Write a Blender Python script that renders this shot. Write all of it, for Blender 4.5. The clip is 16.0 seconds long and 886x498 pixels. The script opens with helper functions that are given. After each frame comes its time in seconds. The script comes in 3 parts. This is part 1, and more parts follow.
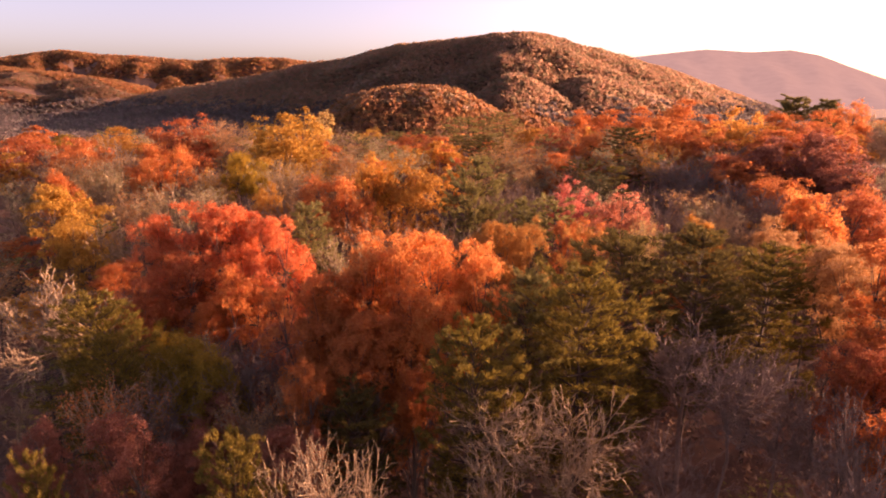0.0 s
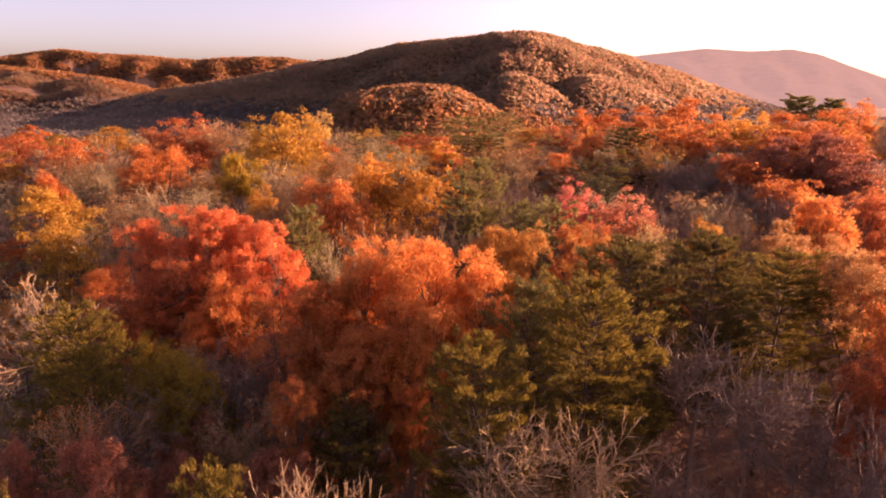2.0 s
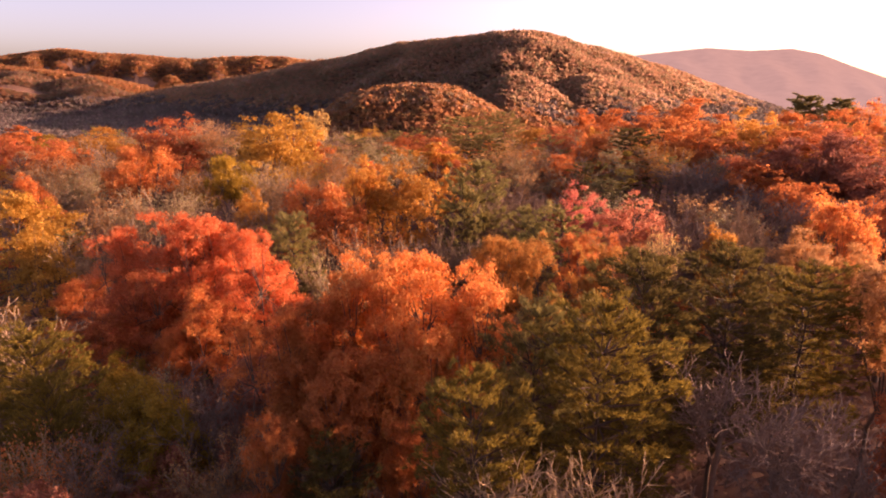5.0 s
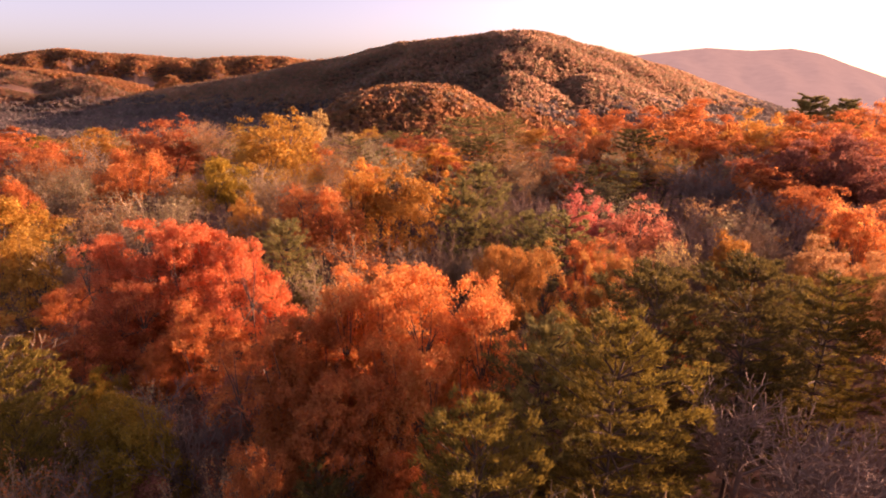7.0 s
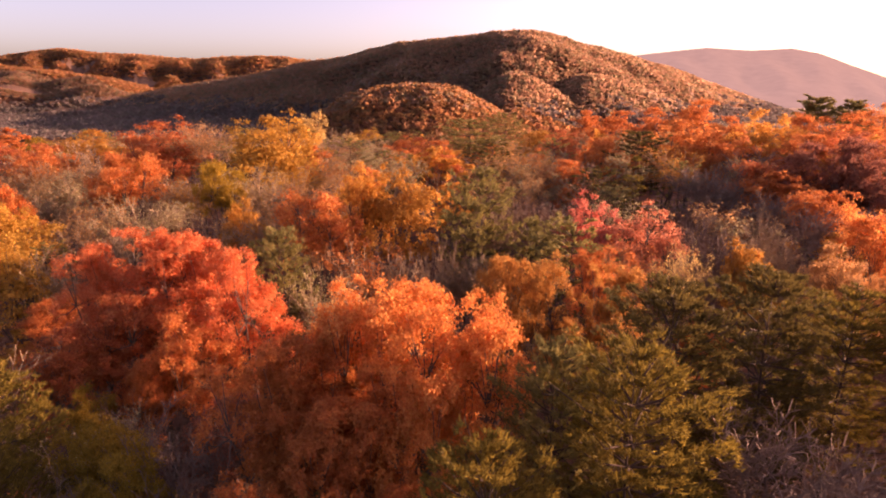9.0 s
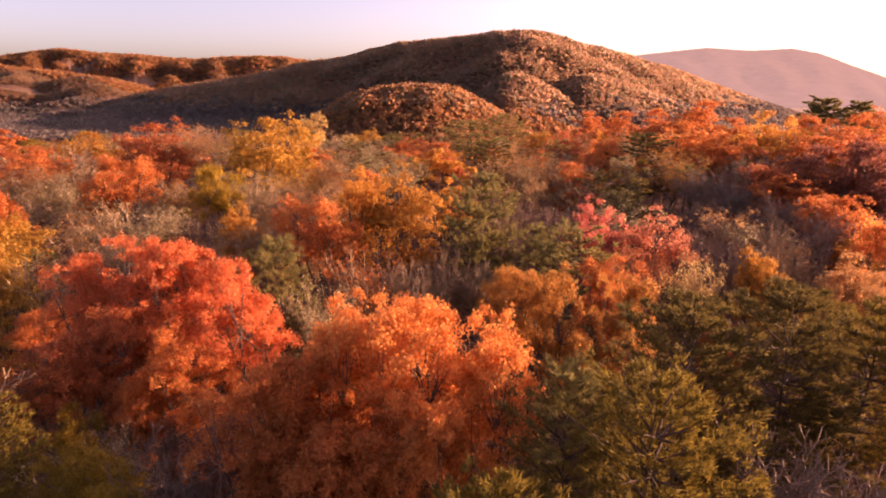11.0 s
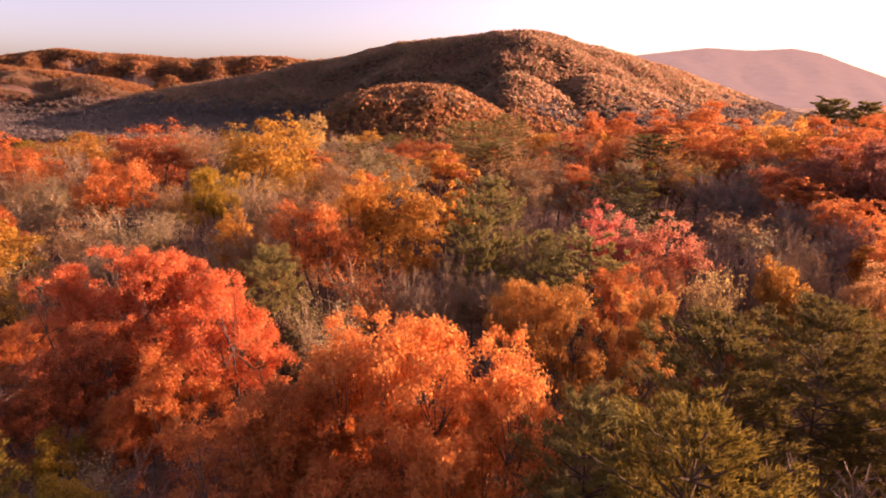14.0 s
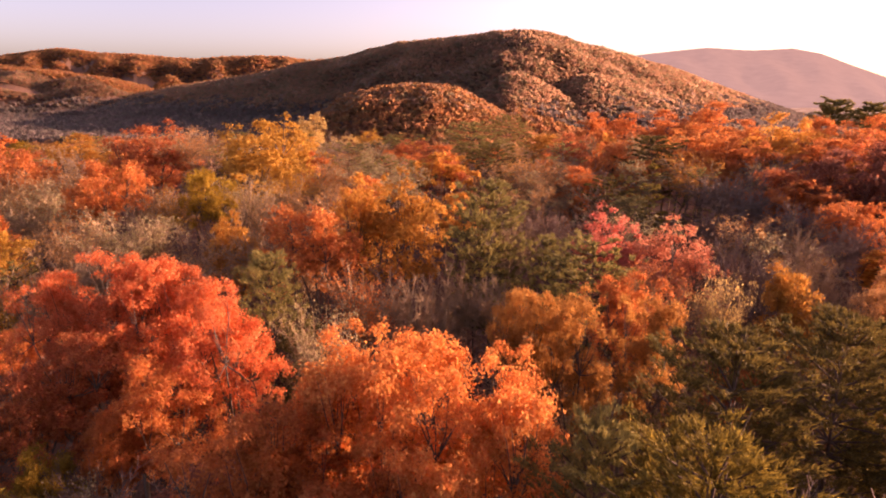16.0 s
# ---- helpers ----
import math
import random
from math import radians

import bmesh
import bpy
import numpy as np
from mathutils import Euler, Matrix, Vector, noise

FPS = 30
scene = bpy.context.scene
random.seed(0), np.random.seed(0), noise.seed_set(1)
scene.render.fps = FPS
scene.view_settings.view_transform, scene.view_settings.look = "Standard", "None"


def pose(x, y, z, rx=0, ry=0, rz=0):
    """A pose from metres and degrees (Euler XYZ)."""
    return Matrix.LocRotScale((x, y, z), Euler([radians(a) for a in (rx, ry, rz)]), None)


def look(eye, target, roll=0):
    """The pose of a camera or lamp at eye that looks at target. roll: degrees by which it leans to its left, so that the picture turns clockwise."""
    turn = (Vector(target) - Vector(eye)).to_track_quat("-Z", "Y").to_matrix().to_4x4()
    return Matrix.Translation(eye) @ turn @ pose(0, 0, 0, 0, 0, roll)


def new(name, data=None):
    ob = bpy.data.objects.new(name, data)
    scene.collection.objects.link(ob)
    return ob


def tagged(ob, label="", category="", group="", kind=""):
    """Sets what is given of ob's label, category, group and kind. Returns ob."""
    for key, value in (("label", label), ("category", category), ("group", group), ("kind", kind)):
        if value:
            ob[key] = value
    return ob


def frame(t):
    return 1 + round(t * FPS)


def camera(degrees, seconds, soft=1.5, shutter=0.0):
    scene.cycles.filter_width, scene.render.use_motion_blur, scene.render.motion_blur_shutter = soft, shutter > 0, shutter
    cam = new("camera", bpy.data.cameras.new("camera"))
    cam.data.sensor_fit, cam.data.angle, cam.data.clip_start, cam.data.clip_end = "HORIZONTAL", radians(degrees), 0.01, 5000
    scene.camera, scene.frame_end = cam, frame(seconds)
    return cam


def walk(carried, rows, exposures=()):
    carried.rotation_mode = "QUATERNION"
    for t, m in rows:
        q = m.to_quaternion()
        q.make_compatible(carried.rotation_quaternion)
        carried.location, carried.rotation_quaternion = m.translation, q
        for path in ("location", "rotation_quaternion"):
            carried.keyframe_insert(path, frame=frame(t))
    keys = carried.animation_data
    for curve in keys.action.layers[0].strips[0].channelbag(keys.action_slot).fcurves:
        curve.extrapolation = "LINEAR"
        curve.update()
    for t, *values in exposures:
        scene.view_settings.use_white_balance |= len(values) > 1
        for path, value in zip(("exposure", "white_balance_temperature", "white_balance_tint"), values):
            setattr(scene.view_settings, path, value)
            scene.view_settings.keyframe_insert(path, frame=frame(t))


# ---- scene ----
cam = camera(74.0, 16.0, soft=1.9)

# seconds, x, y, z, pitch below the level
PATH = [
    (0, 0.002, 0.003, 27.999, -15.493),
    (1, 0.012, 0.795, 28.000, -15.524),
    (2, 0.062, 1.689, 27.988, -15.565),
    (3, 0.145, 2.635, 27.960, -15.580),
    (4, 0.225, 3.596, 27.938, -15.601),
    (5, 0.263, 4.549, 27.935, -15.611),
    (6, 0.275, 5.477, 27.960, -15.621),
    (7, 0.252, 6.371, 28.015, -15.627),
    (8, 0.200, 7.224, 28.096, -15.629),
    (9, 0.123, 8.034, 28.192, -15.630),
    (10, 0.032, 8.801, 28.288, -15.632),
    (11, -0.060, 9.526, 28.368, -15.634),
    (12, -0.166, 10.210, 28.418, -15.635),
    (13, -0.265, 10.855, 28.436, -15.637),
    (14, -0.335, 11.466, 28.436, -15.638),
    (15, -0.360, 12.047, 28.450, -15.640),
    (16, -0.370, 12.607, 28.510, -15.642),
]
EXPOSURE, KELVIN, TINT = 2.52, 9300, 56
walk(cam, [(t, pose(x, y, z, 90 + p, 0, 0)) for t, x, y, z, p in PATH],
     [(0, EXPOSURE, KELVIN, TINT), (16, EXPOSURE, KELVIN, TINT)])

# ---- light: a low sun to the right, a clear hazy sky ----
SUN_TURN, SUN_UP = 70.0, 12.0      # degrees clockwise from straight ahead, and above the level
world = bpy.data.worlds.new("sky")
scene.world = world
world.use_nodes = True
sky = world.node_tree.nodes.new("ShaderNodeTexSky")
sky.sky_type, sky.sun_disc = "NISHITA", False
sky.sun_elevation, sky.sun_rotation = radians(SUN_UP), radians(SUN_TURN)
sky.air_density, sky.dust_density, sky.ozone_density, sky.altitude = 0.68, 3.8, 2.0, 420
world.node_tree.nodes["Background"].inputs["Strength"].default_value = 0.070
world.node_tree.links.new(sky.outputs[0], world.node_tree.nodes["Background"].inputs["Color"])

sun = new("sun", bpy.data.lights.new("sun", "SUN"))
sun.data.energy, sun.data.angle, sun.data.color = 2.65, radians(0.6), (1.0, 0.83, 0.66)
toward = Vector((math.sin(radians(SUN_TURN)) * math.cos(radians(SUN_UP)),
                 math.cos(radians(SUN_TURN)) * math.cos(radians(SUN_UP)), math.sin(radians(SUN_UP))))
sun.matrix_world = look(toward * 400, (0, 0, 0))


# ---- materials ----
def blank(name):
    mat = bpy.data.materials.new(name)
    mat.use_nodes = True
    nodes, links = mat.node_tree.nodes, mat.node_tree.links
    return mat, nodes, links, nodes["Principled BSDF"], nodes["Material Output"]


def ramp_of(nodes, colours):
    ramp = nodes.new("ShaderNodeValToRGB")
    el = ramp.color_ramp.elements
    el[0].position, el[0].color = 0.0, (*colours[0], 1)
    el[1].position, el[1].color = 1.0, (*colours[-1], 1)
    for i, c in enumerate(colours[1:-1], 1):
        el.new(i / (len(colours) - 1)).color = (*c, 1)
    return ramp


def leaf_material(name, colours, glow=0.55, tint=""):
    """Leaves: each one takes its own shade, whole boughs drift in hue, and some light comes through."""
    mat, nodes, links, body, out = blank(name)
    geo = nodes.new("ShaderNodeNewGeometry")
    drift = nodes.new("ShaderNodeTexNoise")
    drift.inputs["Scale"].default_value = 0.45
    links.new(geo.outputs["Position"], drift.inputs["Vector"])
    blend = nodes.new("ShaderNodeMix")
    blend.inputs["Factor"].default_value = 0.5
    if tint:
        own = nodes.new("ShaderNodeAttribute")
        own.attribute_name = tint
        links.new(own.outputs["Fac"], blend.inputs["A"])
        drift.inputs["Scale"].default_value = 0.012
    else:
        links.new(geo.outputs["Random Per Island"], blend.inputs["A"])
    links.new(drift.outputs["Fac"], blend.inputs["B"])
    ramp = ramp_of(nodes, colours)
    links.new(blend.outputs["Result"], ramp.inputs["Fac"])
    links.new(ramp.outputs["Color"], body.inputs["Base Color"])
    body.inputs["Roughness"].default_value = 0.7
    body.inputs["Specular IOR Level"].default_value = 0.08
    thin = nodes.new("ShaderNodeBsdfTranslucent")
    links.new(ramp.outputs["Color"], thin.inputs["Color"])
    both = nodes.new("ShaderNodeMixShader")
    both.inputs["Fac"].default_value = glow
    links.new(body.outputs[0], both.inputs[1])
    links.new(thin.outputs[0], both.inputs[2])
    links.new(both.outputs[0], out.inputs["Surface"])
    return mat


def rough_material(name, colours, scale, bump=0.3, rough=0.9, stretch=(1, 1, 1)):
    """Bark and earth: two sizes of noise in colour, fine relief."""
    mat, nodes, links, body, out = blank(name)
    place = nodes.new("ShaderNodeNewGeometry")
    shape = nodes.new("ShaderNodeMapping")
    shape.inputs["Scale"].default_value = stretch
    links.new(place.outputs["Position"], shape.inputs["Vector"])
    fine, broad = nodes.new("ShaderNodeTexNoise"), nodes.new("ShaderNodeTexNoise")
    fine.inputs["Scale"].default_value, fine.inputs["Detail"].default_value = scale, 6
    broad.inputs["Scale"].default_value = scale / 14
    mix = nodes.new("ShaderNodeMix")
    mix.inputs["Factor"].default_value = 0.5
    for n, socket in ((fine, "A"), (broad, "B")):
        links.new(shape.outputs["Vector"], n.inputs["Vector"])
        links.new(n.outputs["Fac"], mix.inputs[socket])
    ramp = ramp_of(nodes, colours)
    links.new(mix.outputs["Result"], ramp.inputs["Fac"])
    links.new(ramp.outputs["Color"], body.inputs["Base Color"])
    body.inputs["Roughness"].default_value = rough
    body.inputs["Specular IOR Level"].default_value = 0.2
    relief = nodes.new("ShaderNodeBump")
    relief.inputs["Strength"].default_value = bump
    links.new(fine.outputs["Fac"], relief.inputs["Height"])
    links.new(relief.outputs["Normal"], body.inputs["Normal"])
    return mat


LEAF = {
    "brown": leaf_material("brown_leaves", [(0.125, 0.078, 0.060), (0.215, 0.125, 0.085), (0.330, 0.180, 0.105)], 0.4),
    "coral": leaf_material("coral_leaves", [(0.41, 0.085, 0.042), (0.70, 0.192, 0.078), (0.78, 0.365, 0.145)]),
    "ember": leaf_material("ember_leaves", [(0.44, 0.118, 0.044), (0.72, 0.258, 0.079), (0.79, 0.430, 0.135)]),
    "orange": leaf_material("orange_leaves", [(0.388, 0.133, 0.037), (0.633, 0.285, 0.067), (0.738, 0.473, 0.113)]),
    "amber": leaf_material("amber_leaves", [(0.300, 0.112, 0.030), (0.460, 0.205, 0.046), (0.560, 0.315, 0.072)]),
    "yellow": leaf_material("yellow_leaves", [(0.340, 0.156, 0.036), (0.490, 0.255, 0.053), (0.590, 0.350, 0.090)]),
    "pale": leaf_material("pale_leaves", [(0.407, 0.245, 0.084), (0.567, 0.368, 0.136), (0.663, 0.479, 0.202)]),
    "olive": leaf_material("olive_leaves", [(0.176, 0.114, 0.022), (0.342, 0.207, 0.034), (0.496, 0.283, 0.045)]),
    "rust": leaf_material("rust_leaves", [(0.35, 0.100, 0.042), (0.56, 0.175, 0.058), (0.68, 0.275, 0.078)]),
    "red": leaf_material("red_leaves", [(0.286, 0.069, 0.038), (0.511, 0.149, 0.063), (0.655, 0.291, 0.100)]),
    "scarlet": leaf_material("scarlet_leaves", [(0.367, 0.090, 0.040), (0.613, 0.199, 0.066), (0.736, 0.376, 0.109)]),
    "crimson": leaf_material("crimson_leaves", [(0.349, 0.077, 0.058), (0.600, 0.164, 0.115), (0.699, 0.339, 0.200)]),
    "russet": leaf_material("russet_leaves", [(0.25, 0.086, 0.060), (0.39, 0.140, 0.085), (0.50, 0.212, 0.110)]),
    # rose leaves darkened, the shade on the right-hand crowns put into their colour
    "dusk": leaf_material("shaded_rose_leaves", [(0.19, 0.062, 0.046), (0.29, 0.102, 0.066), (0.38, 0.172, 0.098)]),
    "bronze": leaf_material("bronze_leaves", [(0.25, 0.108, 0.038), (0.44, 0.198, 0.056), (0.60, 0.300, 0.082)]),
    "pink": leaf_material("pink_leaves", [(0.374, 0.109, 0.064), (0.556, 0.200, 0.115), (0.663, 0.351, 0.187)]),
    "peach": leaf_material("peach_leaves", [(0.331, 0.144, 0.063), (0.481, 0.242, 0.097), (0.564, 0.347, 0.157)]),
    "tan": leaf_material("tan_leaves", [(0.273, 0.204, 0.100), (0.392, 0.305, 0.153), (0.494, 0.419, 0.230)]),
}
NEEDLE = {
    "green": leaf_material("green_needles", [(0.056, 0.043, 0.017), (0.118, 0.085, 0.025), (0.215, 0.141, 0.034)], 0.4),
    "light": leaf_material("light_needles", [(0.078, 0.057, 0.017), (0.172, 0.118, 0.025), (0.290, 0.188, 0.035)], 0.4),
    "olive": leaf_material("olive_needles", [(0.105, 0.092, 0.043), (0.220, 0.178, 0.060), (0.350, 0.260, 0.084)], 0.4),
    "dark": leaf_material("dark_needles", [(0.055, 0.050, 0.034), (0.110, 0.094, 0.044), (0.190, 0.150, 0.060)], 0.4),
}
BARK = rough_material("dark_bark", [(0.05, 0.035, 0.028), (0.12, 0.085, 0.065), (0.20, 0.15, 0.12)], 9, 0.6, stretch=(1, 1, 0.25))
PINE_BARK = rough_material("pine_bark", [(0.035, 0.022, 0.016), (0.08, 0.048, 0.034), (0.13, 0.08, 0.055)], 9, 0.6, stretch=(1, 1, 0.25))
TWIG = {
    "tan": rough_material("tan_twigs", [(0.19, 0.122, 0.072), (0.31, 0.200, 0.118), (0.42, 0.280, 0.168)], 6, 0.3),
    "grey": rough_material("grey_twigs", [(0.125, 0.080, 0.060), (0.21, 0.135, 0.101), (0.31, 0.206, 0.157)], 6, 0.3),
}
LITTER = rough_material("leaf_litter", [(0.07, 0.038, 0.028), (0.16, 0.080, 0.052), (0.27, 0.130, 0.075)], 2.2, 0.8)
FAR_LEAVES = leaf_material("distant_leaves", [(0.212, 0.122, 0.062), (0.288, 0.137, 0.074), (0.372, 0.152, 0.074), (0.263, 0.145, 0.062),
                                              (0.424, 0.180, 0.074), (0.322, 0.161, 0.090), (0.466, 0.219, 0.087)], 0.65, "tint")
# autumn browns, greyed a little in place of haze over the main hill
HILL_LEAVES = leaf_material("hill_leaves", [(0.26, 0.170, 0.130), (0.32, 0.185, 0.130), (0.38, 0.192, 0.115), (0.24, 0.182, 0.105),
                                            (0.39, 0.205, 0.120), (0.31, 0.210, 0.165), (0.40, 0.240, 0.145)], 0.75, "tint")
# leaf colours darkened to stand in for hill shade on the valley floor
SHADED_VALLEY_LEAVES = leaf_material("shaded_valley_leaves", [(0.14, 0.108, 0.100), (0.17, 0.118, 0.104), (0.13, 0.110, 0.090), (0.20, 0.128, 0.104)], 0.5, "tint")


# ---- the lie of the land ----
def step(a, b, v):
    t = np.clip((v - a) / (b - a), 0, 1)
    return t * t * (3 - 2 * t)


BASE = -42.0
# height of the camera, from which the crests are fitted
EYE_LEVEL = 28.0
# each ridge: a nominal distance, its crest as (x, z) there, fitted to the skyline in the camera's view,
# its reach in front and behind, the relief on its flank, and the line that the crest follows, as (bearing, distance)
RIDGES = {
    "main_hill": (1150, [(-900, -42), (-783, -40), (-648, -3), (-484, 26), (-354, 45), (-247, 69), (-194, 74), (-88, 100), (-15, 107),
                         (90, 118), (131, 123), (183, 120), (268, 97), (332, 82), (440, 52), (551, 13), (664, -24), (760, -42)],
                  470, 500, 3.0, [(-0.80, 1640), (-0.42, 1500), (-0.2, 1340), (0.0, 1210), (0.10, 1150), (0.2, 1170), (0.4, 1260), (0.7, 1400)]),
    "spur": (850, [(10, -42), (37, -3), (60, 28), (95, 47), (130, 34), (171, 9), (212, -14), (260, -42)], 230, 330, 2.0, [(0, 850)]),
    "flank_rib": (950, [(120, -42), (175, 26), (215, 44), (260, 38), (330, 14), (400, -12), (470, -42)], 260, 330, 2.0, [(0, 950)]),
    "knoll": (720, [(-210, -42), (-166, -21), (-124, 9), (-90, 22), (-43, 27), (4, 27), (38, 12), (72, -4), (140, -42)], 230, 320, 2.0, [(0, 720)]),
    # an unseen hill, added outside the view to throw shade over the valley
    "shade_hill": (700, [(760, -42), (880, 100), (1000, 225), (1500, 250), (2200, 150), (2600, -42)], 230, 350, 2.5, [(0, 700)]),
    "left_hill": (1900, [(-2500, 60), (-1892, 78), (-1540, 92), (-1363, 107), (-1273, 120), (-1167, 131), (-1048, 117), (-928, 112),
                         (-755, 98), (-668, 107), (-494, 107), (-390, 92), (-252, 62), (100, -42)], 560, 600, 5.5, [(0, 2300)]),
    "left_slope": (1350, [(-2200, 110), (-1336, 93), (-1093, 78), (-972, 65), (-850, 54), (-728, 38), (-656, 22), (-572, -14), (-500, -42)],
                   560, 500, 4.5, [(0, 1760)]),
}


def wave(x, y, size, seed):
    """Smooth uneven relief, about -1 to 1."""
    out = 0
    for k in range(4):
        a = seed * 1.7 + k * 2.4
        out = out + np.sin((x * math.cos(a) + y * math.sin(a)) / size * (1.0 + 0.37 * k) * 6.28 + seed * 3.1 + k * 1.3)
    return out / 2.2


def ground_at(x, y):
    x, y = np.asarray(x, float), np.asarray(y, float)
    near = 1.5 + 5.0 * step(25, 95, y) + 2.5 * step(15, 80, x) * step(40, 110, y) + 0.5 * wave(x, y, 40, 1)
    away = np.maximum(step(135, 430, y), np.maximum(step(90, 330, -x), 0.8 * step(160, 420, x)))
    z = near * (1 - away) + BASE * away
    # crests scale with distance along each bearing, so the camera's outline of them holds
    bearing = x / np.maximum(y, 60.0)
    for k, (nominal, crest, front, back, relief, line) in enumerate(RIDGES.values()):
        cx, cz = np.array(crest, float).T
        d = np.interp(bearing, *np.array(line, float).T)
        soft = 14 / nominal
        cz = [np.interp(bearing + o, cx / nominal, (cz - EYE_LEVEL) / nominal) for o in (-soft, 0, soft)]
        top = EYE_LEVEL + sum(cz) / 3 * d - 6.0 + 1.3 * wave(x, 0.3 * y, 60, k + 9)
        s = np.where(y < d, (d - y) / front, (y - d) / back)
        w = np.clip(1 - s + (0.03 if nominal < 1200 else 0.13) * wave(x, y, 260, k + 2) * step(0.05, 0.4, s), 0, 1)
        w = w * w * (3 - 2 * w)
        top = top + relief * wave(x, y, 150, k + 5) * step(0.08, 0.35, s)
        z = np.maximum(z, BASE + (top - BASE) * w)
    return z


def mesh_np(name, verts, quads=None, tris=None):
    """A mesh from arrays of corners and faces."""
    me = bpy.data.meshes.new(name)
    counts, idx = [], []
    for f, k in ((quads, 4), (tris, 3)):
        if f is not None and len(f):
            counts.append(np.full(len(f), k))
            idx.append(np.asarray(f).ravel())
    counts, idx = np.concatenate(counts), np.concatenate(idx)
    me.vertices.add(len(verts))
    me.vertices.foreach_set("co", np.asarray(verts, np.float32).ravel())
    me.loops.add(len(idx))
    me.loops.foreach_set("vertex_index", idx.astype(np.int32))
    me.polygons.add(len(counts))
    me.polygons.foreach_set("loop_start", np.concatenate([[0], np.cumsum(counts)[:-1]]).astype(np.int32))
    me.update(calc_edges=True)
    me.validate()
    return me


# ground: one round sheet out to the horizon, finer ahead of the camera
ring = np.concatenate([[0.0], np.geomspace(6, 4700, 130)])
turn = np.concatenate([np.linspace(-55, 55, 240), np.linspace(58, 302, 80)])
A, Rr = np.meshgrid(np.radians(turn), ring)
gx, gy = Rr * np.sin(A), Rr * np.cos(A)
gz = ground_at(gx, gy)
n_r, n_a = gx.shape
ii, jj = np.meshgrid(np.arange(n_r - 1), np.arange(n_a), indexing="ij")
j2 = (jj + 1) % n_a
cells = np.stack([ii * n_a + jj, ii * n_a + j2, (ii + 1) * n_a + j2, (ii + 1) * n_a + jj], -1).reshape(-1, 4)
me = mesh_np("ground", np.stack([gx, gy, gz], -1).reshape(-1, 3), cells[:, ::-1])
me.polygons.foreach_set("use_smooth", np.ones(len(me.polygons), bool))
me.materials.append(LITTER)
ground = tagged(new("ground", me), "brown leaf-littered forest floor rising into hills", "ground", kind="structure")


# ---- the far mountain behind everything, its haze put in as a glow of its own ----
def far_mountain():
    crest = [(100, 40), (503, 116), (774, 150), (1013, 176), (1252, 202), (1401, 216), (1643, 202), (1852, 213),
             (2007, 188), (2168, 133), (2388, 63), (2809, -16), (3100, -42)]
    cx, cz = np.array(crest, float).T
    x, s = np.meshgrid(np.linspace(100, 3100, 240), np.linspace(0, 1, 40))
    top = np.interp(x, cx, cz)
    z = BASE + (top - BASE) * s ** 1.15 + 14 * wave(x + 300 * s, s * 500, 520, 5) * np.sin(s * 3.14) + 0.5 * wave(x, s * 400, 90, 3) * s
    y = 1900 + 1400 * s
    x = x * y / 3300
    n, m = x.shape
    i, j = np.meshgrid(np.arange(n - 1), np.arange(m - 1), indexing="ij")
    q = np.stack([i * m + j, i * m + j + 1, (i + 1) * m + j + 1, (i + 1) * m + j], -1).reshape(-1, 4)
    data = mesh_np("far_mountain", np.stack([x, y, z], -1).reshape(-1, 3), q)
    data.polygons.foreach_set("use_smooth", np.ones(len(data.polygons), bool))
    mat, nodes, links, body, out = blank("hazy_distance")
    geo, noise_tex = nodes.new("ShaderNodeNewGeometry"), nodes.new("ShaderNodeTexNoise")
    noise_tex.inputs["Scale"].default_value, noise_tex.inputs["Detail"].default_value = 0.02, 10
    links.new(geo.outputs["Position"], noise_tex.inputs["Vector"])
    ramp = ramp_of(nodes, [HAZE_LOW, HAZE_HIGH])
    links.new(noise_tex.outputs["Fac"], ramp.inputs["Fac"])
    # the haze colour is emitted by the mountain's own surface
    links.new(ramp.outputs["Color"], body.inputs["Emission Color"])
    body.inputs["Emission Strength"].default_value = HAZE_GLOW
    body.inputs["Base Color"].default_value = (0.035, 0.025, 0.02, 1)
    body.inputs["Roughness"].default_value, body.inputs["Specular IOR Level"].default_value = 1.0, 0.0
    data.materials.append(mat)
    tagged(new("backdrop", data), "distant wooded mountain tinted and glowing to imitate pinkish haze", "mountain", kind="structure")


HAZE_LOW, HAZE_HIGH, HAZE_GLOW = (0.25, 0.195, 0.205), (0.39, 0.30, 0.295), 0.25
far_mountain()


